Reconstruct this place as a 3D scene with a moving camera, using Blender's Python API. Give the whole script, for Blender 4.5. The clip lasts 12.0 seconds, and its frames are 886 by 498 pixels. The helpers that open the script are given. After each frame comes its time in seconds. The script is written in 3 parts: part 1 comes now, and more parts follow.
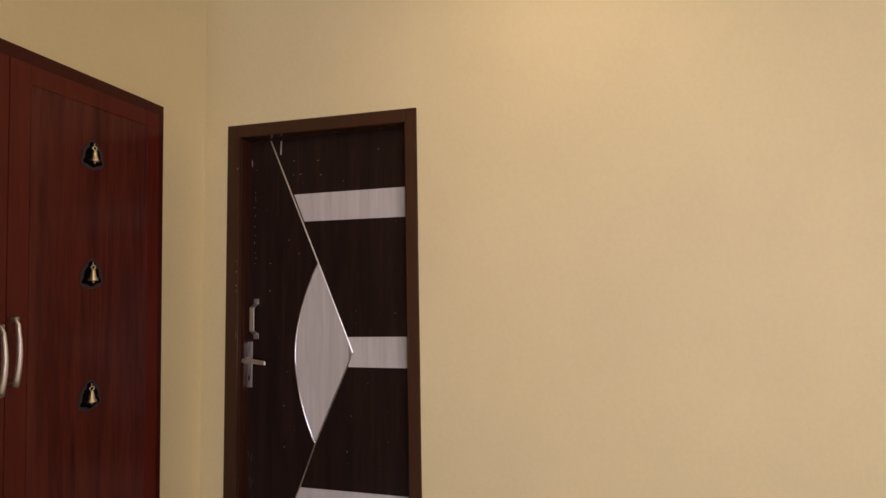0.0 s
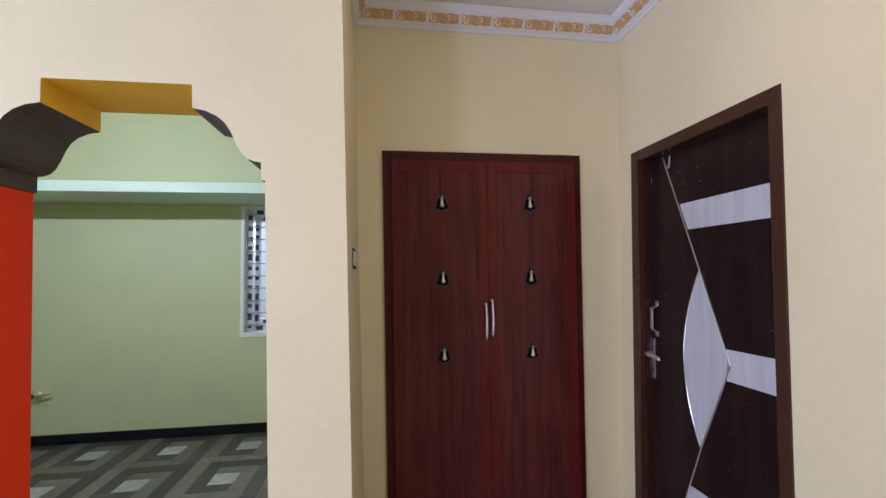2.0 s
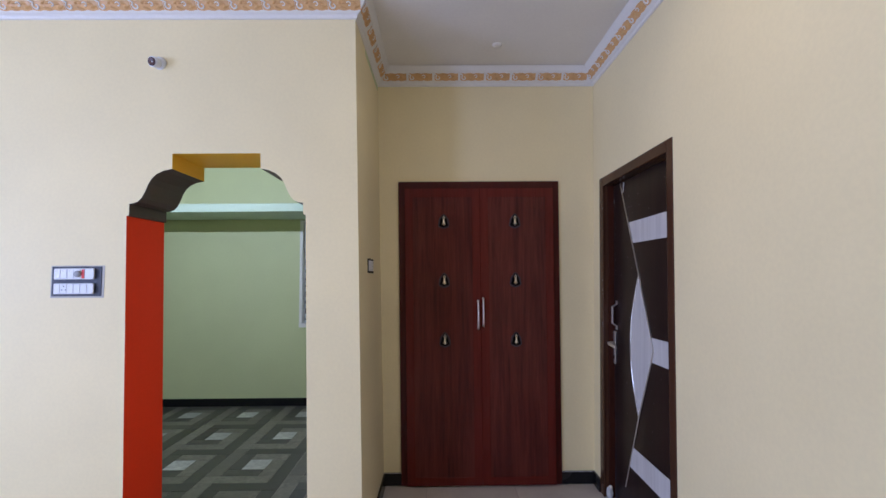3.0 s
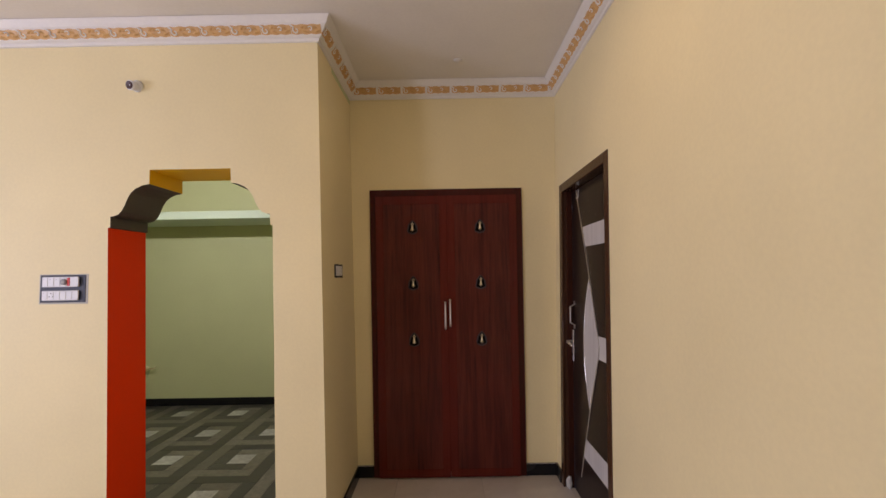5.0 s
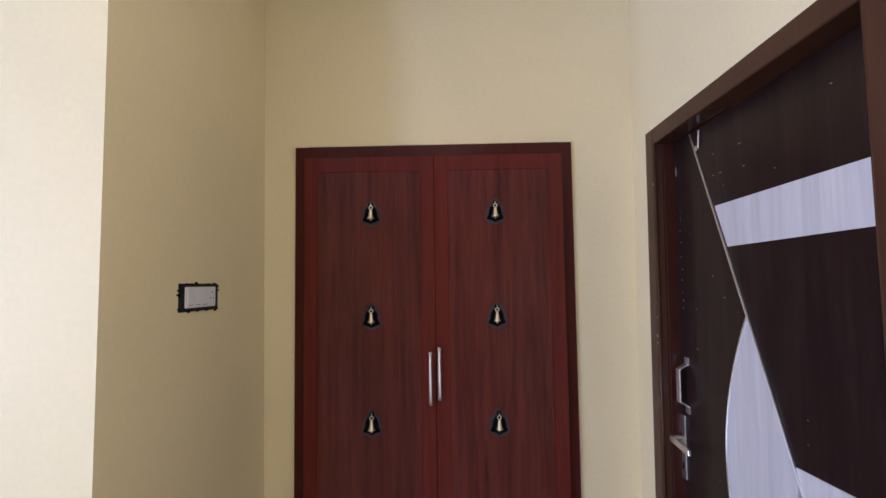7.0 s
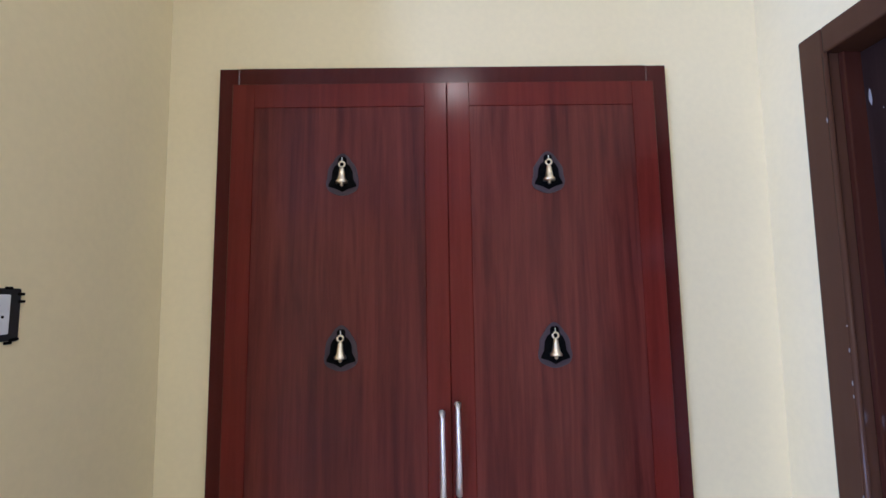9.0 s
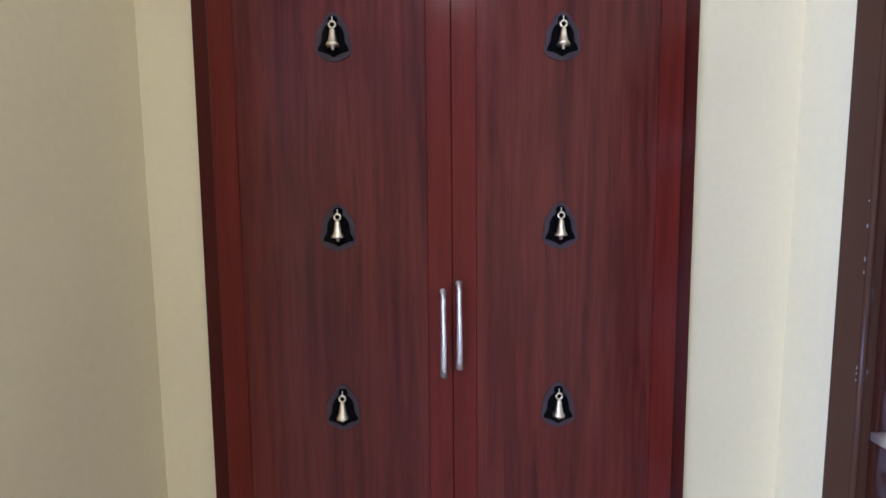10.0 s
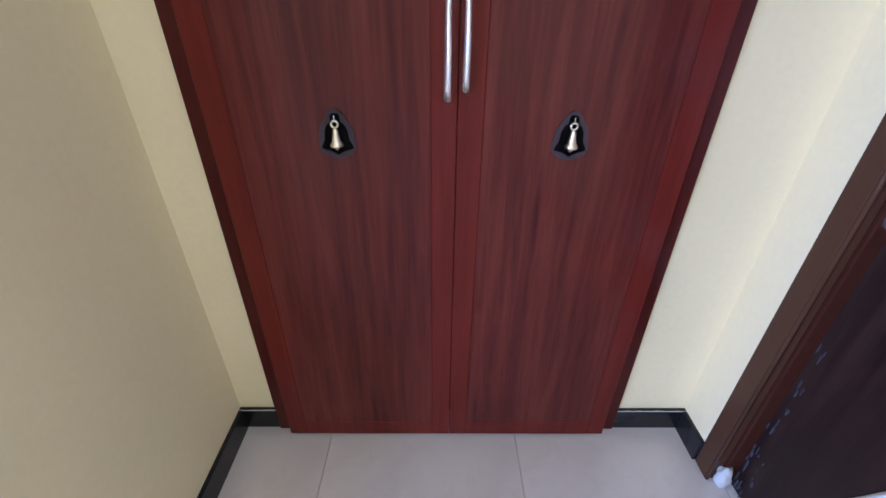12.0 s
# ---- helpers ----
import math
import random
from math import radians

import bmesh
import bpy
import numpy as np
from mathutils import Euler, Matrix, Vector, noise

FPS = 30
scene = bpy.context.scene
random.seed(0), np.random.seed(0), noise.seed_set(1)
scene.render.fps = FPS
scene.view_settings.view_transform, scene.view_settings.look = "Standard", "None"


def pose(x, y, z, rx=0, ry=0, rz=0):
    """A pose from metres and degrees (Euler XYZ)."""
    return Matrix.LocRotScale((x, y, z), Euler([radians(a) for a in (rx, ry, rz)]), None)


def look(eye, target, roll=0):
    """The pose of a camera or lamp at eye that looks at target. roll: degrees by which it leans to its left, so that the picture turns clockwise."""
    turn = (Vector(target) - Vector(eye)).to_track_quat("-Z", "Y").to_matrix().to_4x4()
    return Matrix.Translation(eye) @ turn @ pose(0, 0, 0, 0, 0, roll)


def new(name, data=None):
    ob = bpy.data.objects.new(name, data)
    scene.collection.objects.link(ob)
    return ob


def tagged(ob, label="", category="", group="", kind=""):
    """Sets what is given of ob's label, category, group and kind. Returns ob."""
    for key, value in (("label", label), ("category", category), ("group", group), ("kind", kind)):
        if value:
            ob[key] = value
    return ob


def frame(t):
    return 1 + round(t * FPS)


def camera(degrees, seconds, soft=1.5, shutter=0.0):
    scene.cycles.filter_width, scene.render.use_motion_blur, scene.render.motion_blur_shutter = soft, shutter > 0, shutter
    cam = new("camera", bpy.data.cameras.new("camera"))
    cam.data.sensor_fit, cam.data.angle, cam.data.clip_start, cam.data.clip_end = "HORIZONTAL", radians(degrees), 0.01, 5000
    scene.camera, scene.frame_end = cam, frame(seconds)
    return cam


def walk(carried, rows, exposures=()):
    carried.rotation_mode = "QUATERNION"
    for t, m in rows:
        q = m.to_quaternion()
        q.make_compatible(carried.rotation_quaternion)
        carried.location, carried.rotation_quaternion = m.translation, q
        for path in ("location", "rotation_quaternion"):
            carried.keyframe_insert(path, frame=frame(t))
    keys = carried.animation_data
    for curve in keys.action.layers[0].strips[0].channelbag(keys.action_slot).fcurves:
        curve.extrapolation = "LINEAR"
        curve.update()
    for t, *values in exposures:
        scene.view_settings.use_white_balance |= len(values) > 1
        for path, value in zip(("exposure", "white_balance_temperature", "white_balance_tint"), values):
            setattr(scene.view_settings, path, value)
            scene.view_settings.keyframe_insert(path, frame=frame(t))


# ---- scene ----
cam = camera(91.4, 12.0)
PATH = [
    (0, (-0.387, -1.541, 1.409), (1.569, -1.128, 1.486), -1.3),
    (0.5, (-0.314, -1.651, 1.431), (1.28, -0.445, 1.503), -1.2),
    (1, (-0.217, -1.865, 1.46), (0.755, -0.118, 1.51), -0.8),
    (1.2, (-0.178, -1.939, 1.465), (0.571, -0.086, 1.53), -1.1),
    (1.5, (-0.113, -2.091, 1.442), (0.395, -0.159, 1.535), -0.7),
    (2, (-0.010, -2.378, 1.444), (0.274, -0.402, 1.547), -0.75),
    (2.5, (0.14, -2.742, 1.462), (0.252, -0.748, 1.567), -0.6),
    (3, (0.29, -3.072, 1.451), (0.307, -1.075, 1.567), -0.4),
    (3.2, (0.343, -3.21, 1.454), (0.351, -1.213, 1.576), -0.7),
    (4.8, (0.6, -3.352, 1.461), (0.561, -1.356, 1.58), -0.8),
    (5, (0.558, -3.241, 1.474), (0.551, -1.245, 1.588), -1.0),
    (5.5, (0.635, -2.893, 1.477), (0.592, -0.897, 1.591), -0.9),
    (6, (0.655, -2.511, 1.49), (0.609, -0.515, 1.606), -1.0),
    (6.2, (0.653, -2.346, 1.5), (0.603, -0.351, 1.628), -0.9),
    (6.5, (0.651, -2.126, 1.526), (0.596, -0.131, 1.658), -0.9),
    (6.8, (0.645, -1.917, 1.561), (0.6, 0.079, 1.673), -1.0),
    (7, (0.653, -1.77, 1.532), (0.605, 0.222, 1.695), -0.8),
    (7.5, (0.609, -1.454, 1.539), (0.588, 0.536, 1.733), -0.9),
    (9.3, (0.552, -1.054, 1.503), (0.578, 0.932, 1.735), -0.7),
    (9.5, (0.55, -1.046, 1.488), (0.58, 0.949, 1.619), -0.6),
    (10, (0.546, -1.016, 1.417), (0.569, 0.98, 1.294), -0.5),
    (10.5, (0.545, -1.004, 1.361), (0.567, 0.967, 1.024), -0.3),
    (11, (0.548, -0.984, 1.314), (0.561, 0.937, 0.758), -0.2),
    (11.5, (0.539, -0.959, 1.302), (0.561, 0.857, 0.465), 0.4),
    (12, (0.541, -0.948, 1.257), (0.561, 0.768, 0.23), 0.7),
]
EXPOSURES = [(0.0, 0.0, 8000, 24), (0.6, 0.3, 6100, 22), (1.4, 0.4, 5700, 23), (3.1, 0.1, 5300, 22), (4.8, -0.1, 7400, 26), (5.5, 0.0, 7000, 26), (6.3, 0.35, 5800, 23), (7.0, 0.7, 5450, 22), (7.6, 1.05, 5400, 22), (9.4, 1.25, 4700, 19), (12.0, 1.45, 4700, 19)]
walk(cam, [(t, look(eye, target, roll)) for t, eye, target, roll in PATH], EXPOSURES)

# ---- light ----
world = bpy.data.worlds.new("world")
scene.world = world
world.use_nodes = True
wn = world.node_tree
sky = wn.nodes.new("ShaderNodeTexSky")
sky.sky_type, sky.sun_disc = "NISHITA", False
sky.sun_elevation, sky.sun_rotation = radians(48), radians(200)
wn.nodes["Background"].inputs["Strength"].default_value = 0.15
wn.links.new(sky.outputs[0], wn.nodes["Background"].inputs[0])


def lamp_area(name, m, sx, sy, watts, colour):
    d = bpy.data.lights.new(name, "AREA")
    d.shape, d.size, d.size_y, d.energy, d.color = "RECTANGLE", sx, sy, watts, colour
    ob = new(name, d)
    ob.matrix_world = m
    return ob


sun = new("sun", bpy.data.lights.new("sun", "SUN"))
sun.data.energy, sun.data.angle, sun.data.color = 2.5, radians(0.5), (1, 0.95, 0.88)
sun.matrix_world = look((0, 0, 8), (2.0, -5.5, 0))

# daylight in the entrance doorway and the hall window behind the walk, the kitchen tube light and the small ceiling light
lamp_area("daylight_entrance", look((-4.0, -6.42, 1.1), (-0.9, -1.5, 1.2)), 0.95, 2.0, 70, (0.615, 0.72, 1.0))
lamp_area("daylight_hall_window", look((-5.28, -3.75, 1.5), (1.3, -1.2, 1.2)), 1.2, 1.2, 108, (0.595, 0.715, 1.0))
lamp_area("tube_glow", look((-1.95, -0.47, 2.46), (-1.95, 2.0, 1.6)), 1.1, 0.03, 23, (0.86, 0.93, 1.0))
lamp_area("ceiling_glow", look((0.66, -1.66, 2.865), (0.66, -1.66, 0)), 0.15, 0.15, 3.0, (1.0, 0.82, 0.56))


# ---- materials ----
class Mat:
    """A small builder round one node material."""

    def __init__(self, name, rough=0.5, metal=0.0):
        self.m = bpy.data.materials.new(name)
        self.m.use_nodes = True
        self.t = self.m.node_tree
        self.b = self.t.nodes["Principled BSDF"]
        self.b.inputs["Roughness"].default_value, self.b.inputs["Metallic"].default_value = rough, metal
        self.co = self.t.nodes.new("ShaderNodeTexCoord").outputs["Object"]

    def node(self, kind, **ins):
        n = self.t.nodes.new(kind)
        for k, v in ins.items():
            k = k.replace("_", " ")
            if hasattr(v, "is_output"):
                self.t.links.new(v, n.inputs[k])
            else:
                n.inputs[k].default_value = v
        return n

    def noise(self, scale, detail=4, stretch=(1, 1, 1), rough=0.55, dist=0.0):
        mp = self.node("ShaderNodeMapping", Vector=self.co, Scale=stretch)
        return self.node("ShaderNodeTexNoise", Vector=mp.outputs[0], Scale=scale, Detail=detail, Roughness=rough, Distortion=dist).outputs["Fac"]

    def ramp(self, fac, stops):
        n = self.node("ShaderNodeValToRGB", Fac=fac)
        while len(n.color_ramp.elements) < len(stops):
            n.color_ramp.elements.new(0.5)
        for e, (p, c) in zip(n.color_ramp.elements, stops):
            e.position, e.color = p, (*c, 1) if len(c) == 3 else c
        return n.outputs[0]

    def mix(self, fac, a, b, kind="MIX"):
        n = self.t.nodes.new("ShaderNodeMix")
        n.data_type, n.blend_type = "RGBA", kind
        for sock, v in ((n.inputs[0], fac), (n.inputs[6], a), (n.inputs[7], b)):
            if hasattr(v, "is_output"):
                self.t.links.new(v, sock)
            else:
                sock.default_value = v if sock.type == "VALUE" else (*v, 1)
        return n.outputs[2]

    def colour(self, v):
        if hasattr(v, "is_output"):
            self.t.links.new(v, self.b.inputs["Base Color"])
        else:
            self.b.inputs["Base Color"].default_value = (*v, 1)
        return self

    def roughness(self, fac, lo, hi):
        n = self.node("ShaderNodeMapRange", Value=fac)
        n.inputs["To Min"].default_value, n.inputs["To Max"].default_value = lo, hi
        self.t.links.new(n.outputs[0], self.b.inputs["Roughness"])
        return self

    def bump(self, fac, strength, dist=0.002):
        n = self.node("ShaderNodeBump", Height=fac, Strength=strength, Distance=dist)
        self.t.links.new(n.outputs[0], self.b.inputs["Normal"])
        return self


def shade(c, k):
    return tuple(min(1, v * k) for v in c)


def paint(name, c, rough=0.6, vary=0.06, spec=0.35):
    m = Mat(name, rough)
    m.b.inputs["Specular IOR Level"].default_value = spec
    big, fine = m.noise(1.3, 3), m.noise(60, 3)
    base = m.ramp(big, [(0.3, shade(c, 1 - vary)), (0.7, shade(c, 1 + vary * 0.5))])
    m.colour(m.mix(0.10, base, m.ramp(fine, [(0.35, shade(c, 0.8)), (0.65, shade(c, 1.08))])))
    m.roughness(big, rough - 0.08, rough + 0.08)
    m.bump(fine, 0.10, 0.0015)
    return m.m


def wood(name, dark, mid, light, rough=0.32, grain=1.0, coat=0.0):
    m = Mat(name, rough)
    fine = m.noise(55, 6, (1, 1, 0.05), 0.68, 0.5)
    wide = m.noise(13, 4, (1, 1, 0.07), 0.55, 0.9)
    cloud = m.noise(2.2, 2)
    f = m.mix(0.42, m.ramp(fine, [(0.28, (0, 0, 0)), (0.72, (1, 1, 1))]), m.ramp(wide, [(0.3, (0, 0, 0)), (0.7, (1, 1, 1))]))
    c = m.ramp(f, [(0.0, dark), (0.5, mid), (1.0, light)])
    m.colour(m.mix(m.ramp(cloud, [(0.35, (0, 0, 0)), (0.75, (0.3, 0.3, 0.3))]), c, shade(dark, 1.15)))
    m.roughness(fine, rough - 0.06 * min(1, grain), rough + 0.10 * min(1, grain))
    m.bump(fine, 0.12 * grain, 0.001)
    m.b.inputs["Specular IOR Level"].default_value = 0.16
    m.b.inputs["Coat Weight"].default_value = coat
    m.b.inputs["Coat Roughness"].default_value = 0.12
    return m.m


def metal(name, c, rough):
    m = Mat(name, rough, 1.0)
    n = m.noise(90, 3)
    m.colour(m.ramp(n, [(0.3, shade(c, 0.93)), (0.7, c)])).roughness(n, rough - 0.03, rough + 0.05)
    return m.m


CREAM = paint("cream_wall_paint", (0.88, 0.755, 0.455), 0.55)
WHITE = paint("white_ceiling_paint", (0.86, 0.82, 0.76), 0.7)
WHITE_TRIM = paint("white_trim_paint", (0.82, 0.79, 0.75), 0.5, 0.03)
GREEN = paint("pale_green_wall_paint", (0.60, 0.63, 0.35), 0.55)
YELLOW = paint("mustard_yellow_paint", (0.84, 0.50, 0.012), 0.5)
GREY = paint("charcoal_brown_paint", (0.075, 0.06, 0.05), 0.5)
RED = paint("signal_red_paint", (0.90, 0.055, 0.003), 0.6, 0.05, 0.15)
GOLD = paint("gold_stucco_paint", (0.74, 0.44, 0.19), 0.42, 0.25)
BLACK_STONE = paint("black_granite_skirting", (0.012, 0.012, 0.013), 0.25, 0.3)
# Near-black for chips, and for the darkness of holes built as solids.
BLACK = paint("hole_dark_and_chip_black", (0.003, 0.003, 0.003), 0.8, 0.2, 0.05)
PANEL_WOOD = wood("mahogany_laminate", (0.042, 0.0090, 0.0078), (0.112, 0.0225, 0.0165), (0.175, 0.039, 0.027), 0.17)
BORDER_WOOD = wood("red_stained_border", (0.086, 0.0120, 0.0082), (0.124, 0.0170, 0.0115), (0.160, 0.0240, 0.0155), 0.17, 0.5)
FRAME_WOOD = wood("dark_stained_frame", (0.054, 0.0092, 0.0070), (0.068, 0.0118, 0.0088), (0.082, 0.0145, 0.0105), 0.20, 0.3)
DOOR_WOOD = wood("wenge_door_laminate", (0.011, 0.006, 0.005), (0.024, 0.0125, 0.0105), (0.042, 0.022, 0.0175), 0.30)
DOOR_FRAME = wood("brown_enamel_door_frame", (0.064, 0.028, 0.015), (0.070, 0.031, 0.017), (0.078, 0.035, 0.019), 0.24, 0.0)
# Frame enamel made redder, glossier and darker, with the rebate's shade in the colour.
REBATE = wood("shaded_red_brown_enamel", (0.040, 0.012, 0.007), (0.046, 0.014, 0.008), (0.052, 0.016, 0.010), 0.16, 0.0)
PALE_WOOD = wood("ash_grey_laminate", (0.50, 0.47, 0.46), (0.62, 0.59, 0.58), (0.72, 0.69, 0.68), 0.35, 0.5)
STEEL = metal("brushed_steel", (0.86, 0.85, 0.84), 0.34)
SATIN = metal("hammered_satin_steel", (0.90, 0.87, 0.85), 0.42)
BRASS = metal("polished_brass", (0.92, 0.82, 0.62), 0.33)
PLASTIC_WHITE = paint("white_plastic", (0.78, 0.78, 0.80), 0.35, 0.03)
PLASTIC_DARK = paint("slate_plastic_box", (0.045, 0.05, 0.075), 0.5, 0.3)
PLASTIC_RED = paint("red_plastic", (0.6, 0.02, 0.02), 0.3, 0.03)
GREY_MARK = paint("grey_print", (0.35, 0.35, 0.37), 0.5, 0.05)
CEMENT = paint("cement_smear", (0.55, 0.53, 0.50), 0.9, 0.2)
SPLASH = paint("thin_cement_splash", (0.30, 0.28, 0.27), 0.9, 0.3)
SMEAR = paint("bluish_cement_film", (0.055, 0.052, 0.062), 0.8, 0.4)
CAULK = paint("pinkish_filler", (0.66, 0.52, 0.46), 0.6, 0.1)
FILM_BLUE = paint("navy_film_print", (0.05, 0.07, 0.13), 0.4, 0.1)
ALU = paint("white_aluminium", (0.70, 0.74, 0.80), 0.35, 0.03)
MAROON = paint("maroon_bakelite", (0.05, 0.008, 0.006), 0.35, 0.1)


def tile_floor():
    m = Mat("polished_ivory_tile", 0.10)
    cloud, vein = m.noise(2.2, 5, dist=1.2), m.noise(7, 6, dist=2.0)
    c = m.ramp(cloud, [(0.3, (0.62, 0.55, 0.48)), (0.7, (0.72, 0.65, 0.58))])
    m.colour(m.mix(m.ramp(vein, [(0.52, (0, 0, 0)), (0.58, (0.10, 0.10, 0.10)), (0.66, (0, 0, 0))]), c, (0.45, 0.38, 0.31)))
    m.roughness(cloud, 0.07, 0.16)
    return m.m


IVORY = tile_floor()
GROUT = paint("tile_grout", (0.48, 0.43, 0.38), 0.8)


def plank(name, c):
    m = Mat(name, 0.4)
    g = m.noise(15, 6, (1, 1, 1), 0.7, 1.2)
    rnd = m.node("ShaderNodeObjectInfo").outputs["Random"]
    base = m.ramp(g, [(0.28, shade(c, 0.48)), (0.5, c), (0.72, shade(c, 1.5))])
    m.colour(m.mix(m.ramp(rnd, [(0.0, (0, 0, 0)), (1.0, (0.7, 0.7, 0.7))]), base, shade(c, 0.5))).roughness(g, 0.28, 0.5)
    return m.m


PLANK_DARK, PLANK_MID, PLANK_PALE = (plank(n, c) for n, c in (
    ("charcoal_plank_tile", (0.075, 0.070, 0.058)), ("taupe_plank_tile", (0.19, 0.175, 0.14)), ("pale_grey_tile", (0.50, 0.50, 0.46))))


def glass():
    m = Mat("frosted_glass", 0.35)
    m.colour((0.85, 0.92, 1.0))
    m.b.inputs["Transmission Weight"].default_value = 1.0
    m.bump(m.noise(120, 2), 0.4, 0.002)
    return m.m


GLASS = glass()


def glow(name, c, strength):
    m = Mat(name)
    m.colour((0.8, 0.8, 0.8))
    m.b.inputs["Emission Color"].default_value = (*c, 1)
    m.b.inputs["Emission Strength"].default_value = strength
    return m.m


LAMP_GLOW = glow("lit_lamp_diffuser", (1.0, 0.82, 0.6), 5)
TUBE_GLOW = glow("lit_tube", (0.95, 1.0, 0.97), 6)


# ---- mesh helpers ----
def part(name, bm, material, parent=None, label="", smooth=False):
    me = bpy.data.meshes.new(name)
    bmesh.ops.recalc_face_normals(bm, faces=bm.faces)
    bm.to_mesh(me)
    bm.free()
    for mt in material if isinstance(material, (list, tuple)) else [material]:
        me.materials.append(mt)
    if smooth:
        for p in me.polygons:
            p.use_smooth = True
    ob = new(name, me)
    ob.parent = parent
    return tagged(ob, label)


def thing(name, m, label, category, group=""):
    ob = new(name)
    ob.empty_display_size = 0.1
    ob.matrix_basis = m
    return tagged(ob, label, category, group)


def box(lo, hi, bevel=0.0, bm=None, seg=2):
    bm = bm or bmesh.new()
    c = [(a + b) / 2 for a, b in zip(lo, hi)]
    s = [max(1e-4, b - a) for a, b in zip(lo, hi)]
    r = bmesh.ops.create_cube(bm, size=1, matrix=Matrix.LocRotScale(c, None, s))
    if bevel:
        es = list({e for v in r["verts"] for e in v.link_edges})
        bmesh.ops.bevel(bm, geom=es, offset=bevel, segments=seg, profile=0.5, affect="EDGES")
    return bm


def prism(outline, axis, a, b, bm=None, bevel=0.0):
    """An outline in the two other axes, drawn out along axis from a to b."""
    bm = bm or bmesh.new()
    put = {"x": lambda u, v, w: (w, u, v), "y": lambda u, v, w: (u, w, v), "z": lambda u, v, w: (u, v, w)}[axis]
    lower = [bm.verts.new(put(u, v, a)) for u, v in outline]
    upper = [bm.verts.new(put(u, v, b)) for u, v in outline]
    bm.faces.new(lower), bm.faces.new(upper)
    for i in range(len(outline)):
        j = (i + 1) % len(outline)
        bm.faces.new((lower[i], lower[j], upper[j], upper[i]))
    if bevel:
        bmesh.ops.bevel(bm, geom=bm.edges[:], offset=bevel, segments=1, affect="EDGES")
    return bm


def tube(points, radius, sides=10, bm=None, flat=1.0):
    """A round or flattened bar along points, with capped ends."""
    bm = bm or bmesh.new()
    pts = [Vector(p) for p in points]
    rings, up = [], Vector((0.31, 0.17, 0.94))
    for i, p in enumerate(pts):
        d = (pts[min(i + 1, len(pts) - 1)] - pts[max(i - 1, 0)]).normalized()
        if abs(d.dot(up)) > 0.97:
            up = Vector((1, 0, 0.1))
        s = d.cross(up).normalized()
        n = s.cross(d).normalized()
        r = radius[i] if isinstance(radius, (list, tuple)) else radius
        rings.append([bm.verts.new(p + r * (math.cos(k * math.tau / sides) * s + flat * math.sin(k * math.tau / sides) * n)) for k in range(sides)])
    for a, b in zip(rings, rings[1:]):
        for k in range(sides):
            bm.faces.new((a[k], a[(k + 1) % sides], b[(k + 1) % sides], b[k]))
    bm.faces.new(rings[0]), bm.faces.new(rings[-1])
    return bm


def lathe(profile, sides=20, m=None, bm=None):
    """Turn a profile of (radius, height) round z."""
    bm = bm or bmesh.new()
    rings = [[bm.verts.new((r * math.cos(k * math.tau / sides), r * math.sin(k * math.tau / sides), h)) for k in range(sides)] for r, h in profile]
    for a, b in zip(rings, rings[1:]):
        for k in range(sides):
            bm.faces.new((a[k], a[(k + 1) % sides], b[(k + 1) % sides], b[k]))
    bm.faces.new(rings[0]), bm.faces.new(rings[-1])
    if m:
        bmesh.ops.transform(bm, matrix=m, verts=bm.verts)
    return bm


def lean(bm, x0, k):
    """Set a wall slightly out of plumb: x grows by k a metre of height."""
    for v in bm.verts:
        v.co.x += x0 + k * v.co.z
    return bm


# ---- the large structure ----
H = 2.93            # ceiling
RX, RK = 1.352, 0.024     # right wall: foot, lean
LX, LK = -0.100, -0.018  # alcove's side wall: foot, lean
ARCH_F, ARCH_B = -0.835, -0.528
KX0, KX1, KY = -3.19, -0.25, 1.85
HX0, HY0 = -5.2, -6.4

ac = -0.8655
half = [(0.4580, 0.0), (0.4625, 1.763), (0.450, 1.766), (0.449, 1.826), (0.428, 1.829), (0.405, 1.838), (0.386, 1.857), (0.368, 1.891),
        (0.352, 1.930), (0.334, 1.960), (0.308, 1.983), (0.272, 2.000), (0.230, 2.008), (0.229, 2.089)]
slip = 0.019  # the jambs stand slightly out of plumb
arch = [(ac + u + slip * (1.76 - z), z) for u, z in half] + [(ac - u + slip * (1.76 - z), z) for u, z in reversed(half)]
bm = prism([(HX0, 0), (HX0, H + 0.1), (LX + LK * (H + 0.1), H + 0.1), (LX, 0)] + arch, "y", ARCH_F, ARCH_B)
bm.normal_update()
for f in bm.faces:
    c = f.calc_center_median()
    if abs(f.normal.y) > 0.5:
        f.material_index = 4 if c.y > -0.7 else 0
    elif abs(c.x - ac) < 0.48 and 0 < c.z < 2.2:
        f.material_index = 3 if c.z < 1.764 else (2 if c.z < 2.0095 else 1)
tagged(part("wall_arch", bm, [CREAM, YELLOW, GREY, RED, GREEN]), "cream wall with a stepped ogee arch and red, charcoal and yellow reveals", "wall", kind="structure")

tagged(part("wall_alcove_side", prism([(KX1, 0), (LX, 0), (LX + LK * (H + 0.1), H + 0.1), (KX1, H + 0.1)], "y", ARCH_B, 0.0), CREAM),
       "cream plastered side wall of the alcove", "wall", kind="structure")
CX0, CX1, CZ = 0.0, 1.144, 2.110
TAPER = 0.0160     # the old cupboard narrows a little towards the floor


def tapered(x, z):
    return 0.573 + (x - 0.573) * (1 - TAPER * (CZ - z))


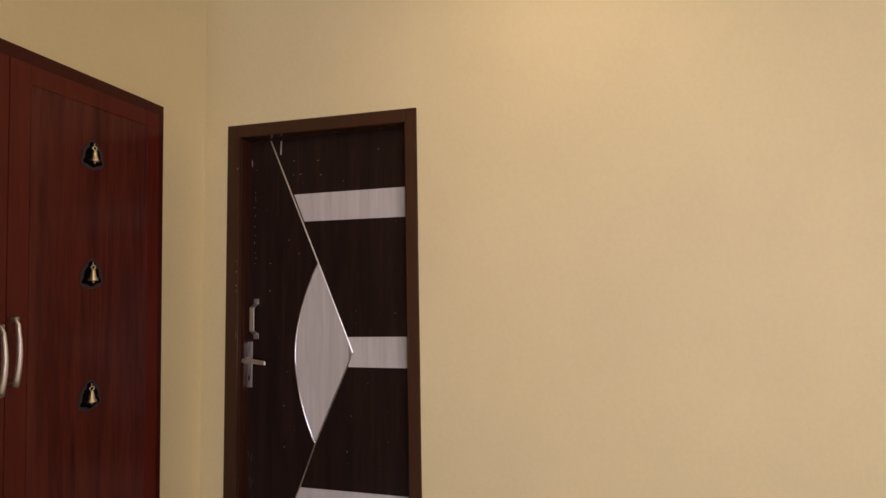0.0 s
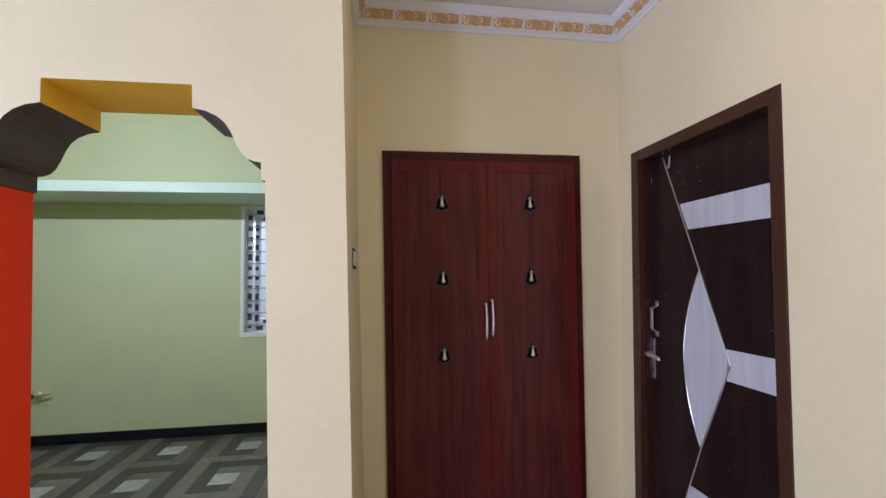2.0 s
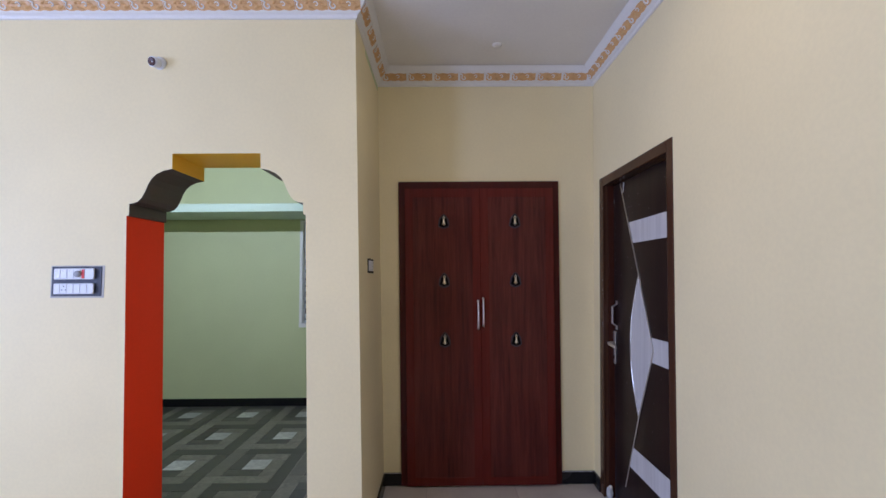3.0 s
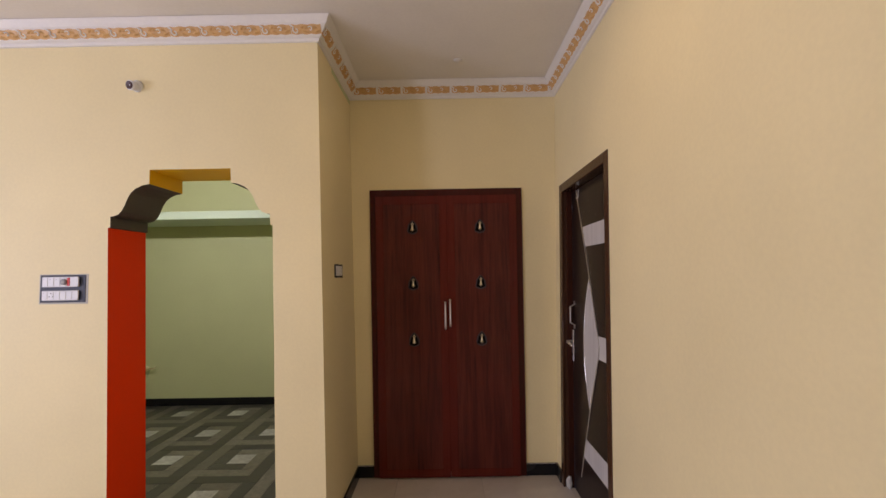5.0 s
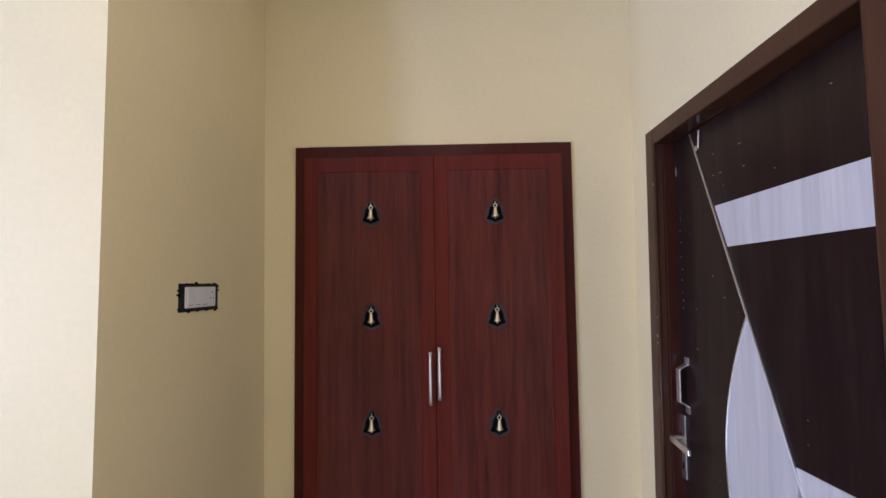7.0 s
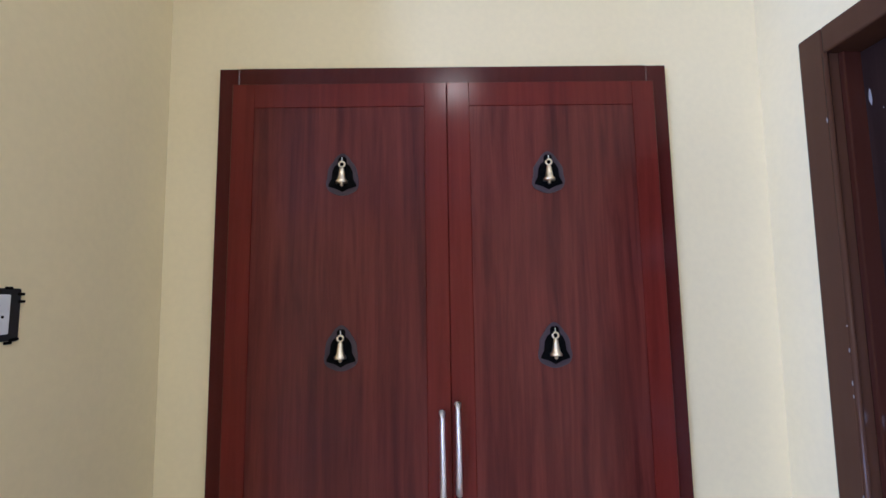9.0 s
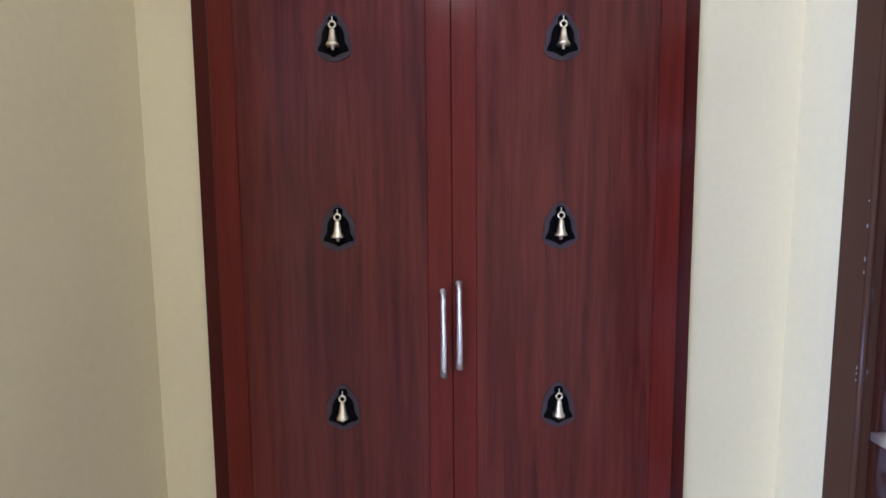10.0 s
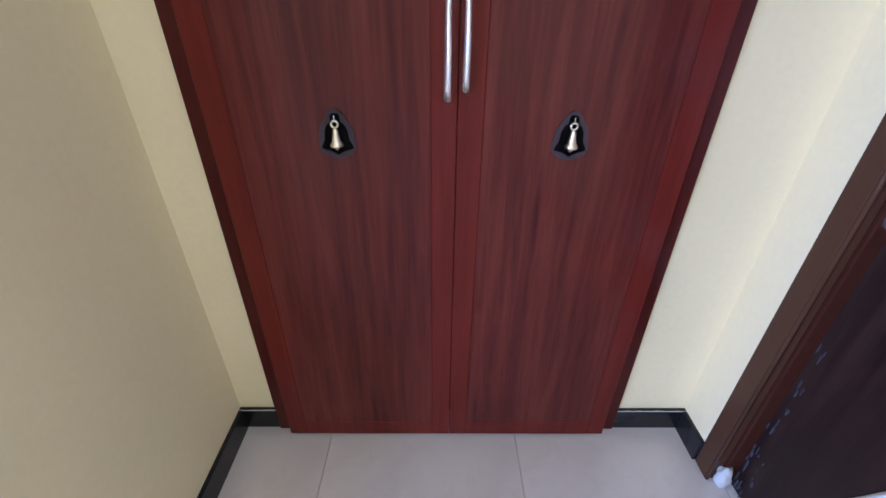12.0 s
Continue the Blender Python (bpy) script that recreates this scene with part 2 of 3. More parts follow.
tagged(part("wall_alcove_back", prism([(KX1, 0), (KX1, H + 0.1), (1.7, H + 0.1), (1.7, 0), (tapered(CX1, 0), 0), (CX1, CZ), (CX0, CZ), (tapered(CX0, 0), 0)], "y", 0.0, 0.16), CREAM),
       "cream plastered back wall with a cupboard recess", "wall", kind="structure")
DY0, DY1, DZ = -0.129, -1.060, 2.097
jamb_line = [(0.3, 0), (0.3, H + 0.1), (HY0, H + 0.1), (HY0, 0), (DY1, 0), (DY1, DZ), (DY0, DZ), (DY0, 0)]
tagged(part("wall_right", lean(prism(jamb_line, "x", 0, 0.22), RX, RK), CREAM), "cream plastered side wall with a doorway", "wall", kind="structure")
# hall behind the walk, with the entrance doorway in the rear wall and a window in the side wall
SY0, SY1, SZ0, SZ1 = -4.40, -3.10, 0.88, 2.12
tagged(part("wall_hall_left", prism([(ARCH_B, 0), (ARCH_B, H + 0.1), (SY1, H + 0.1), (SY1, 0)], "x", HX0 - 0.2, HX0), CREAM), "plain cream hall wall", "wall", kind="structure")
frame_line = [(SY1, 0), (SY1, SZ0), (SY0, SZ0), (SY0, SZ1), (SY1, SZ1), (SY1, H + 0.1), (HY0, H + 0.1), (HY0, 0)]
tagged(part("wall_hall_window", prism(frame_line, "x", HX0 - 0.2, HX0), CREAM), "cream hall wall with a window opening", "wall", kind="structure")
bm = prism([(HX0 - 0.2, 0), (HX0 - 0.2, H + 0.1), (1.8, H + 0.1), (1.8, 0), (-3.5, 0), (-3.5, 2.15), (-4.5, 2.15), (-4.5, 0)], "y", HY0 - 0.2, HY0)
tagged(part("wall_hall_rear", bm, CREAM), "cream rear wall of the hall with an open doorway", "wall", kind="structure")
tagged(part("ceiling", box((HX0 - 0.2, HY0 - 0.2, H), (1.8, 2.3, H + 0.15)), WHITE), "flat white painted ceiling", "ceiling", kind="structure")
tagged(part("ground", box((-60, -60, -0.4), (60, 60, -0.12)), paint("sandy_ground", (0.32, 0.27, 0.21), 0.9, 0.2)), "bare sandy ground outside the house", "ground", kind="structure")

# kitchen shell
WX0, WX1, WZ0, WZ1 = -1.295, -0.36, 0.893, 2.078
bm = prism([(KX0 - 0.4, 0), (KX0 - 0.4, H + 0.1), (KX1 + 0.15, H + 0.1), (KX1 + 0.15, 0)], "y", KY, KY + 0.2)
kw = part("wall_kitchen_back", bm, GREEN)
NY0, NY1, NZ0, NZ1 = 0.40, 1.30, 0.852, 2.04
kl = part("wall_kitchen_left", box((KX0 - 0.42, ARCH_B, 0), (KX0, KY, H + 0.1)), GREEN)
for w, lo, hi in ((kw, (WX0, KY - 0.2, WZ0), (WX1, KY + 0.4, WZ1)), (kl, (KX0 - 0.32, NY0, NZ0), (KX0 + 0.2, NY1, NZ1))):
    cut = part("cut_shape", box(lo, hi), GREEN)
    md = w.modifiers.new("opening", "BOOLEAN")
    md.object, md.operation, md.solver = cut, "DIFFERENCE", "EXACT"
    dg = bpy.context.evaluated_depsgraph_get()
    me = bpy.data.meshes.new_from_object(w.evaluated_get(dg))
    w.modifiers.clear()
    w.data = me
    bpy.data.objects.remove(cut)
tagged(kw, "pale green kitchen wall with a barred window", "wall", kind="structure")
tagged(kl, "pale green kitchen wall with a shelf recess", "wall", kind="structure")
tagged(part("wall_kitchen_right", box((KX1 - 0.003, ARCH_B, 0), (KX1 + 0.10, KY, H + 0.1)), GREEN), "plain pale green kitchen wall", "wall", kind="structure")
tagged(part("loft_slab", box((KX0, 1.22, 2.085), (KX1 - 0.003, KY, 2.168), 0.004), paint("mint_loft_paint", (0.56, 0.67, 0.53), 0.5)),
       "pale mint concrete loft slab along the kitchen wall", "loft", kind="structure")

# skirting
SK = 0.086


def skirting(bm, label="polished black granite skirting"):
    return tagged(part("baseboard", bm, BLACK_STONE), label, "skirting", kind="structure")


skirting(box((LX - 0.02, -0.012, 0), (tapered(CX0, 0), 0.0, SK), 0.002))
skirting(box((tapered(CX1, 0), -0.012, 0), (RX + 0.01, 0.0, SK), 0.002))
skirting(lean(box((-0.02, ARCH_F - 0.006, 0), (0.012, -0.012, SK), 0.002), LX, LK))
skirting(lean(box((-0.012, DY0 + 0.002, 0), (0.02, -0.012, SK), 0.002), RX, RK))
skirting(lean(box((-0.012, HY0, 0), (0.02, DY1 - 0.002, SK), 0.002), RX, RK))
skirting(box((KX0, KY - 0.012, 0), (KX1 - 0.003, KY, SK), 0.002))
skirting(box((KX0, ARCH_B, 0), (KX0 + 0.012, KY - 0.012, SK), 0.002))


# plaster lip left along the top of the skirting
def ragged_strip(p, q, w, up):
    bm = bmesh.new()
    p, q, up = Vector(p), Vector(q), Vector(up)
    n = max(4, int((q - p).length / 0.012))
    rows = [[bm.verts.new(p.lerp(q, i / n) + up * (0.002 + s * w * random.uniform(0.3, 1.3))) for i in range(n + 1)] for s in (0, 1)]
    for i in range(n):
        bm.faces.new((rows[0][i], rows[0][i + 1], rows[1][i + 1], rows[1][i]))
    r = bmesh.ops.extrude_face_region(bm, geom=bm.faces[:])
    d = (q - p).cross(up).normalized() * 0.0015
    bmesh.ops.translate(bm, vec=d, verts=[v for v in r["geom"] if isinstance(v, bmesh.types.BMVert)])
    return bm


for p, q in (((LX, -0.013, SK - 0.004), (tapered(CX0, 0), -0.013, SK - 0.004)), ((tapered(CX1, 0), -0.013, SK - 0.004), (RX, -0.013, SK - 0.004))):
    tagged(part("trim", ragged_strip(p, q, 0.0035, (0, 0, 1)), CEMENT), "ragged pale plaster lip along the skirting", "plaster", kind="structure")

# crown moulding: white cove with a gold scroll band, run along every hall wall
PROFILE = [(0.0, -0.119), (0.011, -0.117), (0.016, -0.102), (0.028, -0.096), (0.034, -0.090), (0.066, -0.046), (0.072, -0.040), (0.077, -0.028), (0.085, -0.014), (0.093, -0.003), (0.0, -0.003)]
zc = H - 0.07
runs = [((HX0, ARCH_F), (LX + LK * zc, ARCH_F)), ((LX + LK * zc, ARCH_F), (LX + LK * zc, 0.0)), ((LX + LK * zc, 0.0), (RX + RK * zc, 0.0)), ((RX + RK * zc, 0.0), (RX + RK * zc, HY0))]


def ornament(name, bm, mat):
    me = bpy.data.meshes.new(name)
    bmesh.ops.recalc_face_normals(bm, faces=bm.faces)
    bm.to_mesh(me)
    bm.free()
    me.materials.append(mat)
    return me


PITCH = 0.168


def acanthus():
    """One gold acanthus length of the moulding with a lobed outline and five raised leaves, in the local xy plane."""
    bm = bmesh.new()
    n = 14
    lo = [(PITCH * k / n, -0.0225 - 0.0055 * abs(math.sin(k * 0.70)), 0.0) for k in range(n + 1)]
    hi = [(PITCH * k / n, 0.0205 + 0.0055 * abs(math.cos(k * 0.62)), 0.0) for k in range(n + 1)]
    a, m, b = ([bm.verts.new((x, y + dy, z)) for (x, y, _) in row] for row, dy, z in ((lo, 0, 0.0), (lo, 0.023, 0.004), (hi, 0, 0.0)))
    for k in range(n):
        bm.faces.new((a[k], a[k + 1], m[k + 1], m[k])), bm.faces.new((m[k], m[k + 1], b[k + 1], b[k]))
    for x, y, t, ln in ((0.060, 0.010, 0.5, 0.040), (0.082, 0.010, 0.15, 0.044), (0.128, 0.008, -0.3, 0.040), (0.070, -0.012, -0.35, 0.044), (0.140, -0.010, 0.3, 0.040)):
        d, s = Vector((math.cos(t), math.sin(t), 0)), Vector((-math.sin(t), math.cos(t), 0))
        c = Vector((x, y, 0.002))
        ring = [bm.verts.new(c + d * ln * u + s * w * 0.010) for u, w in ((-0.4, 0), (-0.15, 0.9), (0.2, 1.0), (0.6, 0.3), (0.72, -0.2), (0.3, -0.9), (-0.1, -1.0))]
        top = bm.verts.new(c + Vector((0, 0, 0.009)))
        for k in range(7):
            bm.faces.new((ring[k], ring[(k + 1) % 7], top))
    return ornament("acanthus", bm, GOLD)


def curl():
    """The white S-shaped curl between two gold lengths."""
    bm = bmesh.new()
    pts = [(0.026 + (0.019 - 0.0016 * k) * math.cos(0.7 * k + 2.2), -0.004 + (0.019 - 0.0016 * k) * math.sin(0.7 * k + 2.2), 0.005) for k in range(9)]
    tube([(-0.004, 0.024, 0.004), (0.004, 0.020, 0.005)] + pts, [0.005] * 4 + [0.0045] * 4 + [0.003] * 3, 5, bm, 0.8)
    pts = [(0.108 + (0.014 - 0.0014 * k) * math.cos(2.6 - 0.8 * k), 0.002 + (0.014 - 0.0014 * k) * math.sin(2.6 - 0.8 * k), 0.006) for k in range(7)]
    tube(pts, 0.0032, 5, bm, 0.8)
    return ornament("curl", bm, WHITE_TRIM)


SCROLL, CURL = acanthus(), curl()
crown_runs = []
for (x0, y0), (x1, y1) in runs:
    d = Vector((x1 - x0, y1 - y0, 0)).normalized()
    n = Vector((d.y, -d.x, 0))
    bm = bmesh.new()
    ln = (Vector((x1, y1, 0)) - Vector((x0, y0, 0))).length
    i = len(crown_runs)
    e0, e1 = ((0, 1), (1, -1), (-1, -1), (-1, 0))[i]
    rings = [[bm.verts.new(Vector((px, py, H + h)) + n * o + d * (o * e)) for o, h in PROFILE] for px, py, e in ((x0, y0, -e0), (x1, y1, e1))]
    for k in range(len(PROFILE)):
        j = (k + 1) % len(PROFILE)
        bm.faces.new((rings[0][k], rings[0][j], rings[1][j], rings[1][k]))
    bm.faces.new(rings[0]), bm.faces.new(rings[1])
    crown = tagged(part("crown_moulding", bm, WHITE_TRIM), "white plaster cove with a gold scroll band", "moulding", kind="structure")
    crown_runs.append((crown, x0, y0, d, n, ln, e0, e1))


# ---- floor ----
def tile_mesh(name, w, h, t, mat, bev=0.0012):
    me = bpy.data.meshes.new(name)
    bm = box((-w / 2, -h / 2, -t), (w / 2, h / 2, 0), bev, seg=1)
    bm.to_mesh(me)
    bm.free()
    me.materials.append(mat)
    return me


floor = tagged(part("floor", box((HX0 - 0.2, HY0 - 0.2, -0.12), (1.8, 2.3, -0.0035)), GROUT), "polished ivory vitrified floor tiles with fine joints", "floor", kind="structure")

# ---- pooja cupboard ----
cup = thing("cupboard", pose(0, 0, 0), "dark red mahogany two-door shrine cupboard with bell cut-outs, closed", "cupboard")
FW, FY = 0.052, -0.020
part("carcass", box((CX0 + 0.004, 0.05, 0.012), (CX1 - 0.004, 0.42, CZ - 0.004)), FRAME_WOOD, cup, "dark unlit inside of the cupboard")
part("frame_stile", box((CX0, FY, 0.003), (CX0 + FW, 0.05, CZ), 0.003), FRAME_WOOD, cup)
part("frame_stile", box((CX1 - FW, FY, 0.003), (CX1, 0.05, CZ), 0.003), FRAME_WOOD, cup)
part("frame_rail", box((CX0 + FW, FY, CZ - FW), (CX1 - FW, 0.05, CZ), 0.0008), FRAME_WOOD, cup)
part("caulk_bead", box((CX1 - 0.001, FY + 0.012, 0.09), (CX1 + 0.004, 0.002, CZ + 0.004), 0.001, seg=1), CAULK, cup, "thin pale line of filler")
part("caulk_bead", box((CX0, FY + 0.014, CZ - 0.001), (CX1, 0.002, CZ + 0.003), 0.001, seg=1), CAULK, cup, "thin pale line of filler")
LEAF_Y, MID = -0.044, 0.578
bell_outline = [(0.0, -0.044), (0.014, -0.036), (0.034, -0.030), (0.033, -0.024), (0.026, -0.012), (0.024, 0.008), (0.018, 0.020), (0.010, 0.026), (0.010, 0.038), (0.006, 0.043)]
bell_outline = bell_outline + [(-u, v) for u, v in reversed(bell_outline[1:])]


def reach(a):
    """How far the bell's outline lies from its middle in the direction a."""
    best, d = 0.0, (math.cos(a), math.sin(a))
    for (x0, y0), (x1, y1) in zip(bell_outline, bell_outline[1:] + bell_outline[:1]):
        ex, ey = x1 - x0, y1 - y0
        den = d[0] * ey - d[1] * ex
        if abs(den) > 1e-9:
            r, u = (x0 * ey - y0 * ex) / den, (x0 * d[1] - y0 * d[0]) / den
            if r > 0 and 0 <= u <= 1:
                best = max(best, r)
    return best


def routed_outline(margin, seed):
    """The rounded border that a hand router leaves round the opening."""
    n = 48
    r = [reach(k * math.tau / n + 0.01) for k in range(n)]
    r = [sum(r[(k + j) % n] for j in (-2, -1, 0, 1, 2)) / 5 + margin for k in range(n)]
    return [((q + 0.0018 * noise.noise((k * 0.4, seed, 0))) * math.cos(k * math.tau / n + 0.01), q * math.sin(k * math.tau / n + 0.01)) for k, q in enumerate(r)]


def bell(parent, x, z):
    rim = routed_outline(0.0115, x * 7 + z)
    # Solid black plate; the dark inside the opening is put into its colour.
    cutout = part("bell_cutout", prism([(x + u, z + v) for u, v in bell_outline], "y", LEAF_Y - 0.0042, LEAF_Y + 0.004), BLACK, parent, "black bell-shaped plate coloured as the opening's dark inside")
    part("routed_rim", prism([(x + u, z + v) for u, v in rim], "y", LEAF_Y - 0.0022, LEAF_Y + 0.004), ROUT, cutout, "dull routed border")
    prof = [(0.001, -0.032), (0.005, -0.030), (0.005, -0.024), (0.0175, -0.0235), (0.0175, -0.019), (0.0125, -0.014), (0.009, 0.0), (0.0072, 0.011), (0.004, 0.015), (0.001, 0.016)]
    br = part("brass_bell", lathe([(0.82 * r, h) for r, h in prof], 16, pose(x, LEAF_Y - 0.010, z)), BRASS, cutout, "small polished brass bell", True)
    ring = [(x + 0.007 * math.cos(a), LEAF_Y - 0.010, z + 0.0225 + 0.007 * math.sin(a)) for a in [k * math.tau / 14 for k in range(15)]]
    part("hanging_ring", tube(ring, 0.0024, 8), BRASS, cutout, "", True)
    part("bell_hook", tube([(x, LEAF_Y - 0.009, z + 0.029), (x, LEAF_Y - 0.009, z + 0.040)], 0.0013, 6), STEEL, cutout)


ROUT = wood("routed_edge_wood", (0.046, 0.032, 0.037), (0.060, 0.042, 0.048), (0.074, 0.052, 0.059), 0.5)
for side, (a, b) in enumerate(((CX0 + FW - 0.006, MID - 0.0007), (MID + 0.0007, CX1 - FW + 0.006))):
    leaf = part("door", box((a, LEAF_Y + 0.003, 0.012), (b, FY - 0.001, 2.056), 0.002), BORDER_WOOD, cup, "red-brown laminate cupboard leaf")
    s = 0.055
    ys = (LEAF_Y, LEAF_Y + 0.0028)
    zt = 2.056 - 0.062
    part("stile", box((a, ys[0], 0.012), (a + s, ys[1], 2.056), 0.001, seg=1), BORDER_WOOD, leaf)
    part("stile", box((b - s, ys[0], 0.012), (b, ys[1], 2.056), 0.001, seg=1), BORDER_WOOD, leaf)
    part("rail", box((a + s, ys[0], zt), (b - s, ys[1], 2.056), 0.001, seg=1), BORDER_WOOD, leaf)
    part("rail", box((a + s, ys[0], 0.012), (b - s, ys[1], 0.068), 0.001, seg=1), BORDER_WOOD, leaf)
    part("panel", box((a + s + 0.001, ys[0] + 0.0006, 0.069), (b - s - 0.001, ys[1], zt - 0.001), 0.0005, seg=1), PANEL_WOOD, leaf, "wine-brown wood-grain panel")
    for z in (1.822, 1.408, 0.996):
        bell(cup, 0.321 if side == 0 else 0.824, z)
    hx, h0, h1 = ((0.556, 1.072, 1.266), (0.592, 1.090, 1.284))[side]
    bow = [(hx, LEAF_Y - 0.002, h0 + 0.006)] + [(hx, LEAF_Y - 0.020 - 0.012 * math.sin(math.pi * k / 10), h0 + (h1 - h0) * k / 10) for k in range(11)] + [(hx, LEAF_Y - 0.002, h1 - 0.006)]
    part("handle", tube(bow, 0.0078, 12, None, 0.75), SATIN, leaf, "bowed chrome pull handle", True)

for ob in cup.children_recursive:
    for v in ob.data.vertices:
        v.co.x = tapered(v.co.x, v.co.z)

# ---- panelled flush door ----
DO = pose(RX, 0, 0, 0, math.degrees(math.atan(RK)), 0)
door = thing("door_1", DO, "dark wenge flush door with pale inlays in a brown frame, closed", "door")
door["kind"] = "structure"
FT, FN = 0.060, 0.050
for y0, y1 in ((DY0 - FT, DY0), (DY1, DY1 + FN)):
    part("frame_jamb", box((-0.006, y0, 0.002), (0.12, y1, DZ), 0.004), DOOR_FRAME, door)
part("frame_head", box((-0.006, DY1 + FN, DZ - FT), (0.12, DY0 - FT, DZ), 0.004), DOOR_FRAME, door)
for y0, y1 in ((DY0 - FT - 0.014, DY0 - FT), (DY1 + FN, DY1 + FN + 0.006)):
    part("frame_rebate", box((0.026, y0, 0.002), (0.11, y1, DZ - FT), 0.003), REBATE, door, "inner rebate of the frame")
LXD = 0.064
for y in (DY0 - FT, DY1 + FN):
    part("frame_bead", tube([(0.0, y, 0.004), (0.0, y, DZ - FT)], 0.006, 10), DOOR_FRAME, door, "rounded inner edge of the frame", True)
part("door_leaf", box((LXD, DY1 + FN + 0.004, 0.006), (LXD + 0.035, DY0 - FT - 0.010, DZ - FT - 0.003), 0.002), DOOR_WOOD, door, "wenge wood-grain leaf with tiny paint specks")


def inlay(name, pts, mat=None, label="pale ash-grey inlay"):
    return part(name, prism(pts, "x", LXD - 0.0022, LXD + 0.004), mat or PALE_WOOD, door, label)


A, B, C, D = (-0.316, 2.029), (-0.564, 1.437), (-0.732, 1.031), (-0.549, 0.622)
E_ = (-0.365, 0.150)
inlay("inlay_band", [(-0.438, 1.762), (-0.992, 1.767), (-0.990, 1.633), (-0.492, 1.632)])
inlay("inlay_band", [(-0.709, 1.099), (-0.990, 1.104), (-0.988, 0.968), (-0.710, 0.966)])
inlay("inlay_band", [(-0.471, 0.425), (-0.990, 0.425), (-0.990, 0.292), (-0.419, 0.297)])
arc = []
for k in range(25):
    u = k / 24
    arc.append(((1 - u) * B[0] + u * D[0] + 0.108 * math.sin(math.pi * u) ** 0.9, (1 - u) * B[1] + u * D[1]))
inlay("inlay_leaf", arc + [(-0.725, 1.018), (-0.727, 1.036)])


def strip(points, r=0.0035):
    part("steel_strip", tube([(LXD - 0.003, y, z) for y, z in points], r, 6), STEEL, door, "thin bright metal strip")


strip([A, B, C]), strip([C, D, E_]), strip(arc, 0.003)
# lock, pull, bolt, hook, chain
lock = part("lock_plate", box((LXD - 0.006, -0.226, 0.860), (LXD, -0.196, 1.072), 0.002), STEEL, door, "brushed steel lock plate")
part("lever_boss", lathe([(0.013, 0.0), (0.013, 0.030), (0.010, 0.034), (0.001, 0.034)], 16, pose(LXD - 0.004, -0.210, 0.990, 0, -90, 0)), STEEL, lock, "", True)
part("lever", prism([(-0.198, 0.999), (-0.230, 1.001), (-0.318, 0.990), (-0.320, 0.972), (-0.230, 0.980), (-0.198, 0.981)], "x", LXD - 0.046, LXD - 0.036, None, 0.002), SATIN, lock, "flat lever")
part("keyhole", box((LXD - 0.0075, -0.214, 0.893), (LXD - 0.005, -0.208, 0.913)), BLACK, lock)
pull = part("pull_handle", box((LXD - 0.032, -0.252, 1.122), (LXD - 0.026, -0.228, 1.236), 0.002), SATIN, door, "flat cranked steel pull")
for z0, z1 in ((1.232, 1.250), (1.126, 1.108)):
    part("pull_shank", prism([(LXD - 0.030, z0 - 0.003), (LXD - 0.030, z0 + 0.003), (LXD, z1 + 0.003), (LXD, z1 - 0.003)], "y", -0.251, -0.229), SATIN, pull)
for z in (1.260, 1.098):
    part("fixing_plate", box((LXD - 0.003, -0.256, z - 0.013), (LXD, -0.230, z + 0.013), 0.001), SATIN, pull)
part("hook", tube([(LXD - 0.004, -0.372, 2.024), (LXD - 0.008, -0.372, 1.962), (LXD - 0.018, -0.378, 1.956), (LXD - 0.022, -0.382, 1.968)], 0.0035, 8), STEEL, door, "small wire hook")


def fleck(name, y, z, x, ry, rz, mat=None):
    """A flat ragged splash of paint or cement on the leaf or on the frame."""
    n = 9
    edge = [(y + ry * random.uniform(0.5, 1.1) * math.cos(k * math.tau / n), z + rz * random.uniform(0.5, 1.1) * math.sin(k * math.tau / n)) for k in range(n)]
    part(name, prism(edge, "x", x - 0.0009, x + 0.001), mat or SPLASH, door)


for k in range(34):
    r = random.uniform(0.0010, 0.0024)
    fleck("paint_speck", random.uniform(-0.95, -0.26), random.uniform(0.5, 2.0), LXD, r * random.uniform(1, 2.2), r)
for k in range(13):
    fleck("paint_speck", -0.232 + random.uniform(-0.006, 0.006), random.uniform(1.40, 1.93), LXD, 0.0014, random.uniform(0.0015, 0.0045))
fleck("paint_smear", -0.214, 1.925, LXD, 0.004, 0.022)
for y, z, ry, rz in ((-0.436, 1.925, 0.0060, 0.0016), (-0.560, 1.918, 0.0072, 0.0016), (-0.470, 1.858, 0.0084, 0.0016), (-0.575, 1.850, 0.0072, 0.0016)):
    fleck("paint_smear", y, z, LXD, ry, rz)
for k in range(30):
    z = 0.02 + 0.55 * random.random() ** 1.8
    fleck("cement_smear", DY0 - FT - 0.016 - random.random() ** 2 * 0.10 * (0.75 - z), z, LXD, random.uniform(0.0015, 0.0045), random.uniform(0.006, 0.026), SMEAR)
for k in range(10):
    z = random.uniform(0.9, 1.95)
    fleck("cement_smear", DY0 - FT + 0.003, z, -0.006, 0.0010, random.uniform(0.002, 0.006))
# smeared cement at the foot of the frame
bm = bmesh.new()
bmesh.ops.create_icosphere(bm, subdivisions=3, radius=1)
for v in bm.verts:
    v.co *= 1 + 0.35 * noise.noise(v.co * 1.7)
bmesh.ops.transform(bm, matrix=Matrix.LocRotScale((RX + 0.030, -0.205, 0.040), None, (0.020, 0.020, 0.042)), verts=bm.verts)
tagged(part("cement_lump", bm, CEMENT, None, "", True), "small pale cement lump at the foot of the door frame", "debris")

